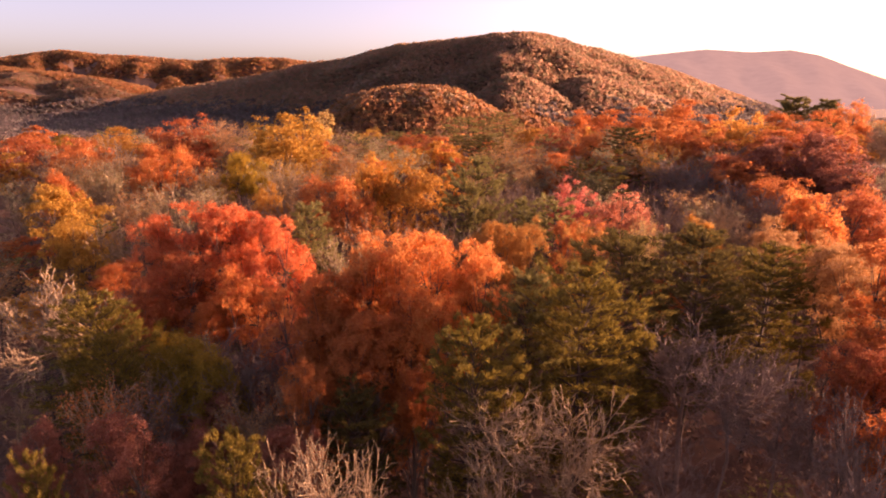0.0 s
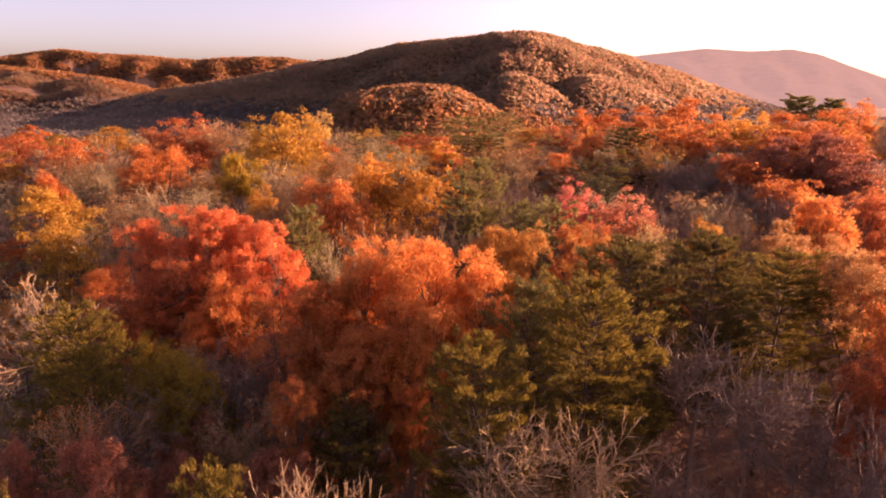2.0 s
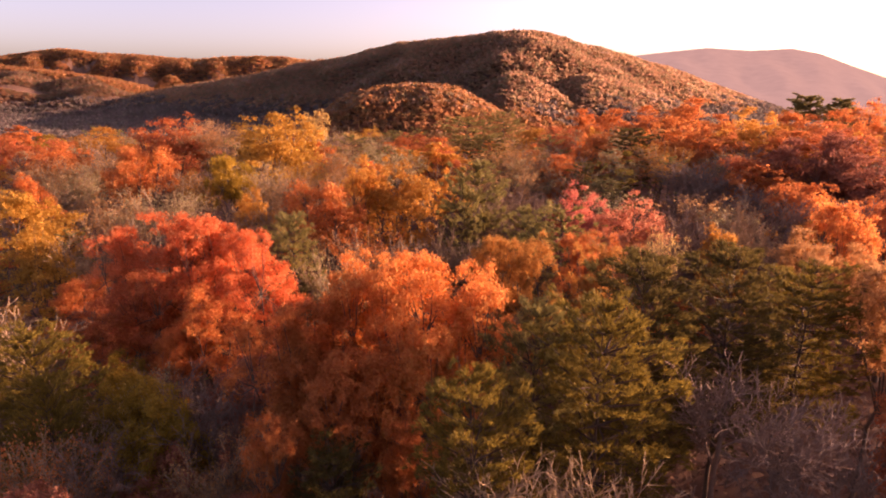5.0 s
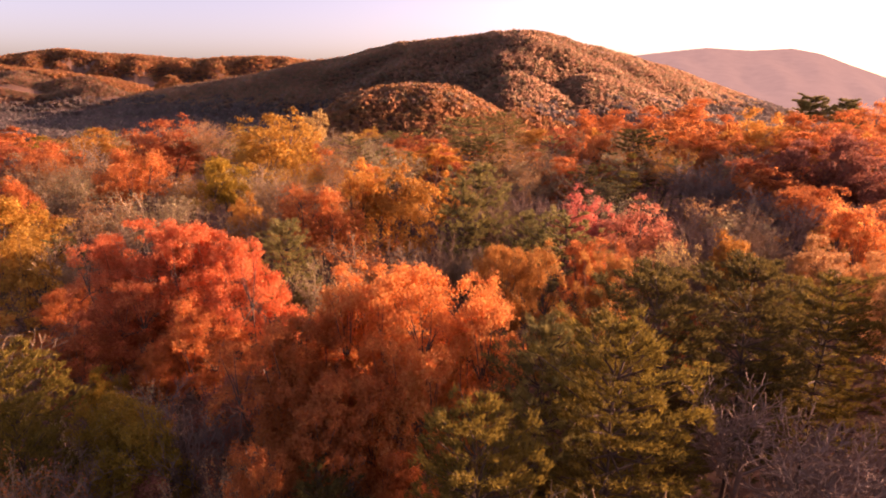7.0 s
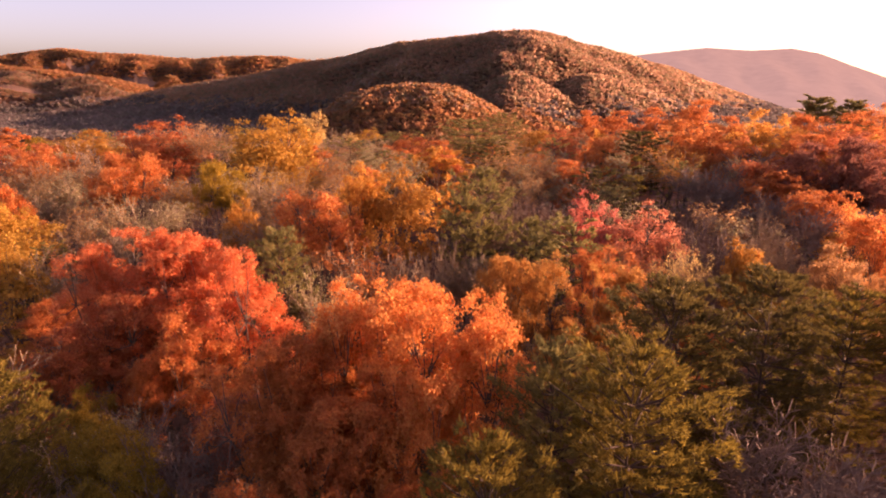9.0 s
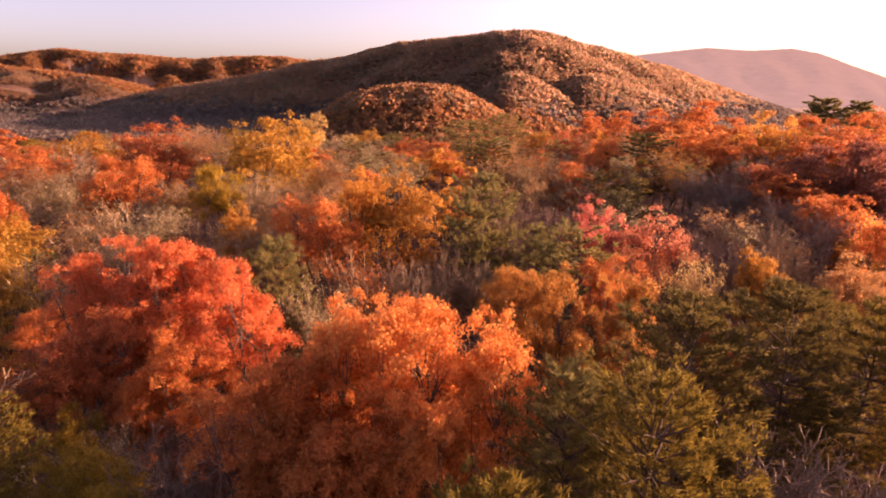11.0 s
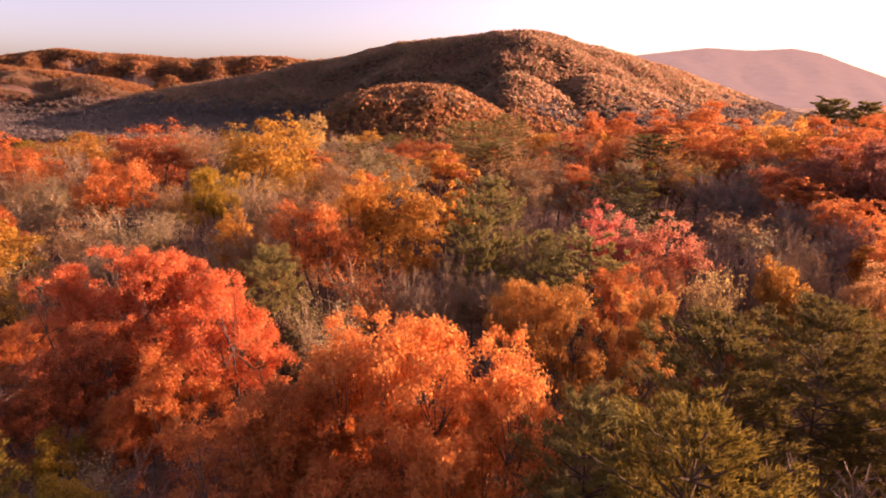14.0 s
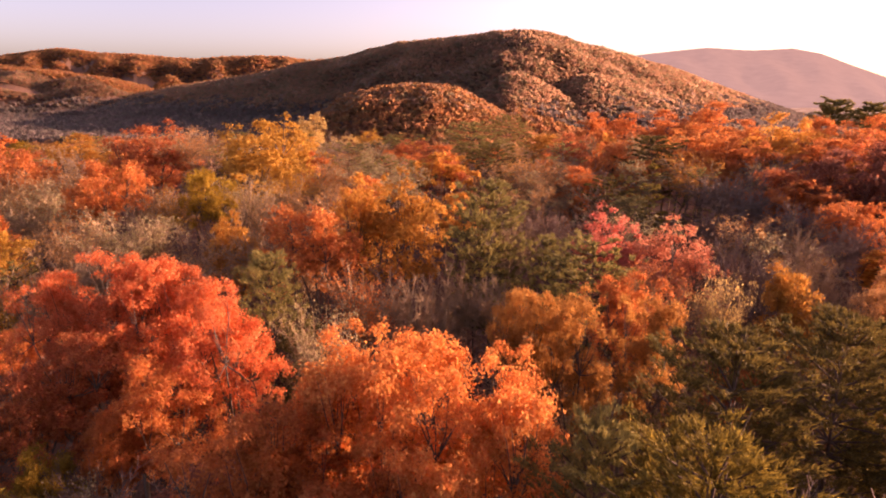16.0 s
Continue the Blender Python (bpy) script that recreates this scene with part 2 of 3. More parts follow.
# ---- building blocks of trees ----
def limbs_mesh(name, segs, sides, twigs=None):
    """Tapered round limbs from rows of start, end, radius at start, radius at end."""
    segs = np.array(segs, float)
    a, b, ra, rb = segs[:, 0:3], segs[:, 3:6], segs[:, 6:7], segs[:, 7:8]
    d = b - a
    d = d / np.maximum(np.linalg.norm(d, axis=1, keepdims=True), 1e-6)
    ref = np.where(np.abs(d[:, 2:3]) > 0.9, [[1.0, 0, 0]], [[0, 0, 1.0]])
    u = np.cross(d, ref)
    u /= np.linalg.norm(u, axis=1, keepdims=True)
    v = np.cross(d, u)
    verts = []
    for k in range(sides):
        c, s = math.cos(6.2832 * k / sides), math.sin(6.2832 * k / sides)
        verts.append(a + (u * c + v * s) * ra)
    for k in range(sides):
        c, s = math.cos(6.2832 * k / sides), math.sin(6.2832 * k / sides)
        verts.append(b + d * rb * 0.5 + (u * c + v * s) * rb)
    verts = np.stack(verts, 1)
    n = len(segs)
    base = (np.arange(n) * 2 * sides)[:, None]
    quads = np.concatenate([base + np.array([[k, (k + 1) % sides, sides + (k + 1) % sides, sides + k]]) for k in range(sides)])
    verts, tris = verts.reshape(-1, 3), None
    if twigs is not None:
        tris = len(verts) + np.arange(len(twigs)).reshape(-1, 3)
        verts = np.concatenate([verts, twigs])
    me = mesh_np(name, verts, quads, tris)
    me.polygons.foreach_set("use_smooth", np.ones(len(me.polygons), bool))
    return me


def unit(v):
    return v / np.maximum(np.linalg.norm(v, axis=-1, keepdims=True), 1e-9)


def leaves_mesh(name, pos, normal, size, rng, long=1.4):
    """Loose leaves: a pointed three-cornered blade at each place."""
    n = len(pos)
    normal = unit(normal)
    side = unit(np.cross(normal, rng.normal(size=(n, 3))))
    fwd = np.cross(normal, side)
    s = size[:, None] * 1.15
    w = 0.5 * s * rng.uniform(0.75, 1.15, (n, 1))
    l = 0.5 * s * long
    droop = normal * s * 0.15
    verts = np.stack([pos - fwd * l * 0.7 + side * w, pos + fwd * l - droop, pos - fwd * l * 0.7 - side * w - droop * 0.5], 1)
    return mesh_np(name, verts.reshape(-1, 3), tris=np.arange(n * 3).reshape(-1, 3))


def blades_mesh(name, pos, way, length, width, rng):
    """Needle sprays: slim pointed blades."""
    n = len(pos)
    way = unit(way)
    side = unit(np.cross(way, rng.normal(size=(n, 3)))) * width[:, None]
    verts = np.stack([pos - side, pos + side, pos + way * length[:, None]], 1)
    return mesh_np(name, verts.reshape(-1, 3), tris=np.arange(n * 3).reshape(-1, 3))


def turned(d, angle, rng):
    """The way d, bent by an angle to a random side."""
    side = unit(np.cross(d, rng.normal(size=3)))
    return unit(d * math.cos(angle) + side * math.sin(angle))


def grow(rng, start, way, length, radius, levels, segs, ends, side_twigs=0.9):
    """A limb that bends a little, throws side twigs and ends in a fork; its tips are gathered in ends."""
    p, d = np.array(start, float), unit(np.array(way, float))
    pieces = 3 if levels > 1 else 2
    r = radius
    for k in range(pieces):
        q = p + d * length / pieces * rng.uniform(0.85, 1.15)
        r2 = r * (0.88 if levels else 0.65)
        segs.append([*p, *q, r, r2])
        p, r = q, r2
        d = unit(d + rng.normal(0, 0.10, 3) + np.array([0, 0, 0.06]))
        if levels and k < pieces - 1 and rng.random() < side_twigs:
            grow(rng, p, turned(d, rng.uniform(0.6, 1.0), rng), length * rng.uniform(0.4, 0.6), r * 0.5, levels - 1, segs, ends, side_twigs)
    if levels:
        a = turned(d, rng.uniform(0.3, 0.55), rng)
        b = unit(d * 2 * float(d @ a) - a)
        for w in (a, b):
            grow(rng, p, w, length * rng.uniform(0.65, 0.85), r * 0.7, levels - 1, segs, ends, side_twigs)
    else:
        ends.append(p)


HIGH = 16.0     # every pattern tree is 16 m high; planting stretches it to its own height


def oak_pattern(seed, radius, lobes, leaves, size, low=0.5, wide=0.26, plain=False):
    """A broad crown of several rounded heads; each head carries overlapping tufts, thick above and open below."""
    rng = np.random.default_rng(seed)
    base, tall = HIGH * low, HIGH * (1 - low)
    count = 4 if plain else 7
    turn = np.arange(count) * 2.4 + seed
    out = np.where(np.arange(count) == 0, 0.05, rng.uniform(0.42, 0.62, count))
    head = np.stack([np.cos(turn) * out * radius, np.sin(turn) * out * radius,
                     base + tall * np.where(np.arange(count) == 0, 0.62, rng.uniform(0.18, 0.62, count))], 1)
    girth = radius * np.where(np.arange(count) == 0, 0.52, rng.uniform(0.42, 0.58, count))
    height = tall * rng.uniform(0.34, 0.46, count)
    own = rng.integers(0, count, lobes)
    d = unit(rng.normal(size=(lobes, 3)) + [0, 0, 0.35])
    d[:, 2] = np.where(d[:, 2] < -0.5, -d[:, 2], d[:, 2])
    f = rng.uniform(0.72, 1.05, (lobes, 1))
    centre = head[own] + d * f * np.stack([girth[own], girth[own], height[own]], 1)
    big = radius * wide * rng.uniform(0.6, 1.3, lobes) * 0.8
    share = big ** 2 / (big ** 2).sum()
    pos, nor = [], []
    for c, o, b, s in zip(centre, d, big, share):
        n = int(leaves * s)
        k = 9
        tuft = unit(rng.normal(size=(k, 3)) * [1, 1, 0.7] + np.array([0, 0, 0.5]) + 0.55 * o) * rng.uniform(0.55, 1.05, (k, 1))
        e = tuft[rng.integers(0, k, n)] + rng.normal(0, 0.215, (n, 3))
        pos.append(c + e * b * np.array([1.1, 1.1, 0.85]) + rng.normal(0, size * 0.3, (n, 3)))
        nor.append(unit(e) * 0.8 + 0.3 * o + rng.normal(0, 0.6, (n, 3)) + np.array([0, 0, 0.2]))
    pos, nor = np.concatenate(pos), np.concatenate(nor)
    k = HIGH / np.percentile(pos[:, 2], 99.7)
    pos[:, 2] *= k
    head[:, 2] *= k
    centre[:, 2] *= k
    segs = []
    p = np.array([0.0, 0, -0.6])
    rise = 5
    r0 = 0.045 + 0.045 * radius
    for k in range(rise):
        q = np.array([rng.normal(0, 0.10) * k * 0.5, rng.normal(0, 0.10) * k * 0.5, (k + 1) * base * 0.95 / rise])
        segs.append([*p, *q, r0 * (1 - 0.09 * k) * (1.25 if k == 0 else 1), r0 * (1 - 0.09 * (k + 1))])
        p = q
    for i, h in enumerate(head):
        a = p + np.array([0, 0, -rng.uniform(0, 0.12) * base])
        m = a + (h - a) * 0.55 + np.array([0, 0, -0.10 * radius]) + rng.normal(0, 0.15, 3)
        segs.append([*a, *m, r0 * 0.5, r0 * 0.34])
        segs.append([*m, *h, r0 * 0.34, r0 * 0.2])
        mine = centre[own == i]
        for c in mine[:3 if plain else 11]:
            j = h + (c - h) * 0.5 + rng.normal(0, 0.08, 3) + np.array([0, 0, -0.1])
            segs.append([*h, *j, r0 * 0.2, r0 * 0.12])
            segs.append([*j, *c, r0 * 0.12, r0 * 0.05])
    return (limbs_mesh("trunk", segs, 4 if plain else 5),
            leaves_mesh("crown", pos, nor, size * rng.uniform(0.65, 1.35, len(pos)), rng))


def bare_pattern(seed, radius, levels, first, leaves=0, size=0.2, thin=1.0, spread=1.0, fine=1500, fork=0.5, stout=0.13):
    """A leafless tree: a forked trunk and upswept twigs; with leaves, a few still hang on."""
    rng = np.random.default_rng(seed)
    segs, ends = [], []
    p = np.array([0.0, 0, -0.6])
    tall, r0 = 5, stout
    fork = fork + rng.uniform(-0.05, 0.05)
    for k in range(tall):
        q = np.array([rng.normal(0, 0.12) * (k > 0), rng.normal(0, 0.12) * (k > 0), (k + 1) * HIGH * fork / tall])
        segs.append([*p, *q, r0 * (1.2 if k == 0 else 1 - 0.07 * k), r0 * (1 - 0.07 * (k + 1))])
        p = q
    trunk = list(segs)
    segs = []
    for k in range(first):
        a = 6.283 * k / first + rng.uniform(-0.5, 0.5)
        lean = rng.uniform(0.25, 0.95) * spread
        grow(rng, p + np.array([0, 0, -rng.uniform(0, 2.2) * lean]), (math.cos(a) * math.sin(lean), math.sin(a) * math.sin(lean), math.cos(lean)),
             HIGH * 0.13, r0 * rng.uniform(0.4, 0.55), levels, segs, ends)
    segs, ends = np.array(segs), np.array(ends)
    k = (HIGH - 0.5 - p[2]) / (segs[:, 5].max() - p[2])
    w = radius / np.percentile(np.hypot(segs[:, 3], segs[:, 4]), 90)
    for c in (2, 5):
        segs[:, c] = p[2] + (segs[:, c] - p[2]) * np.where(segs[:, c] > p[2], k, 1)
    segs[:, [0, 1, 3, 4]] *= w
    ends = ends * [w, w, k] + [0, 0, p[2] * (1 - k)]
    segs[:, 6:8] = np.maximum(segs[:, 6:8], 0.013 * thin)
    thin_ones = segs[segs[:, 6] <= np.percentile(segs[:, 6], 75)]
    pick = thin_ones[rng.integers(0, len(thin_ones), fine)]
    at = pick[:, 0:3] + (pick[:, 3:6] - pick[:, 0:3]) * rng.random((fine, 1))
    way = unit(unit(pick[:, 3:6] - pick[:, 0:3]) + rng.normal(0, 0.42, (fine, 3)) + [0, 0, 0.2])
    across = unit(np.cross(way, rng.normal(size=(fine, 3)))) * 0.011 * thin
    tip = at + way * rng.uniform(0.3, 0.85, (fine, 1))
    twigs = np.stack([at - across, at + across, tip], 1).reshape(-1, 3)
    made = [limbs_mesh("trunk", trunk, 7), limbs_mesh("crown", segs, 3, twigs)]
    if leaves:
        pick = ends[rng.integers(0, len(ends), leaves)]
        pos = pick + rng.normal(0, 0.32, (leaves, 3))
        made.append(leaves_mesh("foliage", pos, rng.normal(size=(leaves, 3)) + [0, 0, 0.5], size * rng.uniform(0.6, 1.3, leaves), rng))
    return made


def pine_pattern(seed, radius, whorls, per, tufts, blades, style="round", coarse=1.0):
    """A straight trunk with tiers of boughs; each bough bears a flat, ragged plate of needle tufts that lifts at its tip."""
    rng = np.random.default_rng(seed)
    segs, pos, way, length = [], [], [], []
    r0 = 0.15
    trunk = [[0, 0, -0.6 if k == 0 else HIGH * 0.97 * k / 8, rng.normal(0, 0.06), rng.normal(0, 0.06), HIGH * 0.97 * (k + 1) / 8,
              r0 * (1 - 0.115 * k), r0 * (1 - 0.115 * (k + 1))] for k in range(8)]
    for k in range(1, 8):
        trunk[k][0:2] = trunk[k - 1][3:5]
    start = {"round": 0.40, "spruce": 0.30, "flat": 0.74}[style]
    for w in range(whorls):
        h = start + (0.985 - start) * (w + rng.uniform(-0.3, 0.3)) / (whorls - 1)
        t = np.clip((h - start) / (1 - start), 0, 1)
        if style == "round":
            reach = radius * (0.85 + 0.30 * t) * (1 - t ** 3.2) ** 0.65 + 0.12 * radius
        elif style == "spruce":
            reach = radius * (1 - t) ** 0.85 + 0.1
        else:
            reach = radius * (0.95 - 0.40 * t)
        for k in range(per):
            if rng.random() < 0.14:
                continue
            a = 6.283 * (k + rng.uniform(-0.35, 0.35)) / per + w * 1.1
            long = reach * rng.uniform(0.5, 1.2)
            rise = {"round": 0.50 * t - 0.02, "spruce": -0.12 + 0.3 * t, "flat": 0.10}[style] + rng.normal(0, 0.10)
            d = np.array([math.cos(a), math.sin(a), rise])
            across = np.array([-d[1], d[0], 0])
            p0 = np.array([0, 0, h * HIGH])
            p1 = p0 + d * long + np.array([0, 0, 0.16 * long])
            mid = p0 + d * long * 0.55
            segs.append([*p0, *mid, 0.045, 0.03])
            segs.append([*mid, *p1, 0.03, 0.012])
            n = max(3, int(tufts * long / radius + 0.5))
            for s in range(n):
                f = 1 - 0.72 * rng.random() ** 1.4
                side = across * rng.normal(0, 0.34) * long * (1.1 - 0.6 * f)
                spine = p0 + (mid - p0) * f / 0.55 if f < 0.55 else mid + (p1 - mid) * (f - 0.55) / 0.45
                c = spine + side + np.array([0, 0, abs(rng.normal(0, 0.05))])
                out = unit(d * 0.7 + side * 0.9 / max(long, 0.3) + np.array([0, 0, 0.35]))
                q = out + rng.normal(0, 0.55, (blades, 3)) * [1, 1, 0.6] + [0, 0, 0.15]
                pos.append(c + rng.normal(0, 0.085, (blades, 3)) * [1, 1, 0.5])
                way.append(q)
                length.append(rng.uniform(0.12, 0.26, blades) * math.sqrt(coarse))
    if style == "round":
        n = blades * 10
        pos.append(np.stack([rng.normal(0, 0.06, n), rng.normal(0, 0.06, n), HIGH * rng.uniform(0.94, 1.0, n)], 1))
        way.append(rng.normal(0, 0.45, (n, 3)) + [0, 0, 0.8])
        length.append(rng.uniform(0.12, 0.26, n) * math.sqrt(coarse))
    pos, way, length = np.concatenate(pos), np.concatenate(way), np.concatenate(length)
    return (limbs_mesh("trunk", trunk + segs, 5),
            blades_mesh("crown", pos, way, length, 0.022 * coarse * rng.uniform(0.6, 1.4, len(pos)), rng))


# patterns: near ones fine, farther ones coarser; radius is that of the pattern's crown
PATTERNS = {
    "oak_near": (3.2, [oak_pattern(11 + k, 3.2, 90, 27000, 0.083, 0.54, 0.26) for k in range(5)]),
    "oak_mid": (4.0, [oak_pattern(31 + k, 4.0, 110, 11500, 0.152, 0.40, 0.25) for k in range(5)]),
    "oak_far": (4.0, [oak_pattern(36 + k, 4.0, 100, 9000, 0.185, 0.32, 0.27) for k in range(4)]),
    "oak_fill": (3.0, [oak_pattern(41 + k, 3.0, 34, 2600, 0.25, 0.40, 0.28, True) for k in range(4)]),
    "bare_near": (2.6, [bare_pattern(51 + k, 2.6, 4, 5, fine=900, thin=1.3, spread=1.35, fork=0.70, stout=0.11) for k in range(4)]),
    "bare_mid": (3.0, [bare_pattern(61 + k, 3.0, 3, 7, thin=1.7, fine=5000, spread=1.25, fork=0.66, stout=0.10) for k in range(4)]),
    "bare_fill": (2.6, [bare_pattern(65 + k, 2.6, 2, 8, thin=1.6, fine=1800, spread=1.25, fork=0.68, stout=0.09) for k in range(4)]),
    "sparse_mid": (3.0, [bare_pattern(71 + k, 3.0, 3, 6, 4500, 0.098, 1.6, fine=2500, fork=0.62, stout=0.10) for k in range(4)]),
    "sparse_fill": (2.6, [bare_pattern(76 + k, 2.6, 2, 6, 2200, 0.12, 1.2, fine=1200, fork=0.64, stout=0.09) for k in range(3)]),
    "pine_near": (2.6, [pine_pattern(81 + k, 2.6, 14, 8, 22, 18, coarse=1.15) for k in range(4)]),
    "pine_mid": (3.0, [pine_pattern(91 + k, 3.0, 13, 7, 11, 12, coarse=2.6) for k in range(3)]),
    "pine_fill": (3.0, [pine_pattern(95 + k, 3.0, 11, 5, 7, 9, coarse=2.4) for k in range(2)]),
    "spruce_mid": (2.8, [pine_pattern(101, 2.8, 13, 7, 11, 13, "spruce", 2.2)]),
    "flatpine_mid": (3.5, [pine_pattern(105 + k, 3.5, 8, 8, 26, 16, "flat", 3.4) for k in range(2)]),
}
KIND_WORDS = {"oak": ("broadleaf_tree", "broadleaf tree with a full rounded {} autumn crown", "tree"),
              "sparse": ("thinning_tree", "half-bare tree with last {} leaves on its twigs", "tree"),
              "bare": ("bare_tree", "leafless tree with upswept {} twigs", "tree"),
              "pine": ("pine_tree", "pine with tiers of {} needle boughs", "tree"),
              "spruce": ("spruce_tree", "narrow pointed conifer with {} layered boughs", "tree"),
              "flatpine": ("flat_topped_pine", "flat-topped pine with open {} boughs above the wood", "tree")}
COLOUR_WORDS = {"coral": "coral-red", "ember": "orange-red", "orange": "orange", "amber": "golden-orange", "yellow": "golden-yellow",
                "pale": "pale yellow", "olive": "olive-yellow", "rust": "rust-brown", "red": "dark red", "scarlet": "scarlet",
                "crimson": "crimson-pink", "pink": "dusty pink-red", "bronze": "bronze-orange", "russet": "dull russet", "dusk": "shade-darkened rose-brown", "peach": "peach-brown", "tan": "tan", "grey": "purple-grey",
                "green": "deep green", "light": "yellow-green", "dark": "dark green"}
PLANTED = []
order = random.Random(5)


def dress(name, data, material, parent):
    ob = new(name, data)
    if not data.materials:
        data.materials.append(material)
    ob.parent = parent
    ob.material_slots[0].link = "OBJECT"
    ob.material_slots[0].material = material
    return ob


def plant(kind, colour, x, y, top, radius, size=None):
    """One tree with its foot on the ground and its highest leaves at the given height."""
    far = size or ("near" if y < 46 and kind in ("oak", "bare", "pine") else "far" if y > 72 and kind == "oak" else "mid")
    own, forms = PATTERNS[kind + "_" + far]
    form = forms[order.randrange(len(forms))]
    z = float(ground_at(x, y))
    name, words, category = KIND_WORDS[kind]
    tree = new(name)
    tree.empty_display_size = 0.5
    tagged(tree, words.format(COLOUR_WORDS[colour]), category, "trees of the autumn wood")
    tree.matrix_world = (Matrix.Translation((x, y, z)) @ Matrix.Rotation(order.uniform(0, 6.28), 4, "Z")
                         @ Matrix.Diagonal((radius / own, radius / own, max(top - z, 4.0) / HIGH, 1)))
    wood = TWIG["grey" if colour == "grey" else "tan"] if kind in ("bare", "sparse") else BARK if kind == "oak" else PINE_BARK
    dress("trunk", form[0], BARK if kind == "sparse" else wood, tree)
    if kind in ("bare", "sparse"):
        dress("crown", form[1], wood, tree)
        if kind == "sparse":
            dress("foliage", form[2], LEAF[colour], tree)
    else:
        dress("crown", form[1], LEAF[colour] if kind == "oak" else NEEDLE[colour], tree)
    PLANTED.append((x, y, radius))
    return tree


# ---- trees that stand out, from the far crest to the near slope ----
plant("oak", "red", -67.9, 101.1, 18.4, 4.4)
plant("oak", "amber", -60.4, 109.7, 20.8, 5.7)
plant("oak", "rust", -49.2, 81.7, 21.1, 3.9)
plant("oak", "red", -40.4, 91.8, 23.5, 5.9)
plant("oak", "scarlet", -33.8, 70.4, 21.2, 3.6)
plant("sparse", "peach", -35.1, 93.4, 23.2, 3.6)
plant("oak", "yellow", -24.4, 87.2, 24.5, 6.3)
plant("oak", "yellow", -21.3, 94.6, 22.9, 3.7)
plant("oak", "pale", -31.4, 149.3, 22.1, 4.0)
plant("oak", "olive", -24.1, 71.0, 20.3, 2.6)
plant("bare", "tan", -19.6, 72.0, 19.6, 2.5)
plant("bare", "tan", -29.5, 75.4, 17.4, 3.3)
plant("oak", "scarlet", -41.2, 63.2, 19.2, 2.4)
plant("oak", "yellow", -36.9, 57.4, 18.9, 3.9)
plant("oak", "yellow", -32.6, 50.2, 17.4, 2.8)
plant("bare", "tan", -41.5, 70.3, 16.9, 3.4)
plant("sparse", "peach", -31.6, 57.7, 16.8, 3.0)
plant("sparse", "tan", -28.3, 61.7, 18.4, 3.9)
plant("bare", "tan", -26.5, 63.7, 17.4, 1.9)
plant("oak", "amber", -18.1, 60.4, 18.3, 2.3)
plant("oak", "scarlet", -10.3, 56.2, 19.7, 3.5)
plant("oak", "amber", -4.0, 60.7, 21.9, 3.8)
plant("oak", "orange", -7.2, 61.4, 21.3, 2.8)
plant("sparse", "peach", -11.4, 69.6, 19.9, 2.4)
plant("pine", "olive", 3.5, 58.3, 20.7, 3.2)
plant("pine", "olive", 2.0, 55.7, 19.8, 1.9)
plant("oak", "crimson", 13.6, 60.2, 18.9, 3.1)
plant("oak", "pink", 17.7, 57.3, 18.3, 4.1)
plant("bare", "grey", 7.8, 64.2, 18.2, 2.5)
plant("bare", "grey", 10.3, 62.6, 17.6, 2.2)
plant("spruce", "light", 23.6, 79.5, 20.0, 2.9)
plant("bare", "grey", 13.2, 92.3, 19.3, 3.6)
plant("sparse", "orange", 11.0, 100.9, 19.5, 3.1)
plant("oak", "red", 21.4, 111.6, 20.7, 4.4)
plant("oak", "scarlet", 23.8, 97.7, 20.6, 3.8)
plant("pine", "olive", 5.1, 121.3, 21.5, 6.4)
plant("pine", "olive", 15.7, 157.0, 21.0, 5.6)
plant("oak", "red", -4.8, 117.9, 19.2, 5.7)
plant("oak", "yellow", -29.6, 244.2, 11.3, 6.1)
plant("oak", "pale", -34.7, 209.4, 12.3, 5.7)
plant("pine", "olive", -16.5, 197.1, 13.2, 5.4)
plant("pine", "olive", -25.5, 147.9, 15.5, 5.3)
plant("pine", "dark", -15.5, 141.9, 15.8, 5.7)
plant("pine", "green", 29.3, 96.9, 21.1, 4.6)
plant("oak", "scarlet", 47.5, 120.9, 25.5, 5.8)
plant("oak", "ember", 38.8, 100.4, 22.9, 6.0)
plant("oak", "rust", 42.0, 125.3, 23.8, 5.5)
plant("oak", "rust", 37.3, 137.5, 22.8, 5.4)
plant("oak", "rust", 34.2, 149.5, 22.3, 4.6)
plant("oak", "orange", 50.4, 100.3, 24.4, 4.8)
plant("oak", "rust", 50.8, 112.1, 22.8, 3.9)
plant("flatpine", "olive", 72.4, 124.7, 25.4, 3.9)
plant("flatpine", "olive", 79.7, 125.2, 24.8, 3.2)
plant("oak", "scarlet", 75.3, 113.0, 25.4, 4.4)
plant("oak", "rust", 61.7, 100.5, 23.9, 5.6)
plant("oak", "rust", 62.5, 112.0, 23.3, 3.4)
plant("oak", "dusk", 44.3, 80.5, 21.4, 3.7)
plant("oak", "dusk", 50.6, 80.0, 21.9, 3.9)
plant("oak", "dusk", 47.6, 76.0, 20.6, 3.3)
plant("oak", "red", 43.5, 81.0, 18.4, 4.2)
plant("bare", "grey", 42.2, 90.2, 20.3, 3.9)
plant("oak", "dusk", 49.4, 74.2, 20.1, 4.7)
plant("oak", "ember", 32.6, 50.8, 19.2, 2.8)
plant("oak", "peach", 26.3, 44.8, 18.0, 2.6)
plant("oak", "peach", 29.0, 43.7, 17.4, 1.7)
plant("bare", "grey", 21.7, 54.4, 19.1, 2.3)
plant("bare", "tan", 25.5, 53.7, 18.7, 2.5)
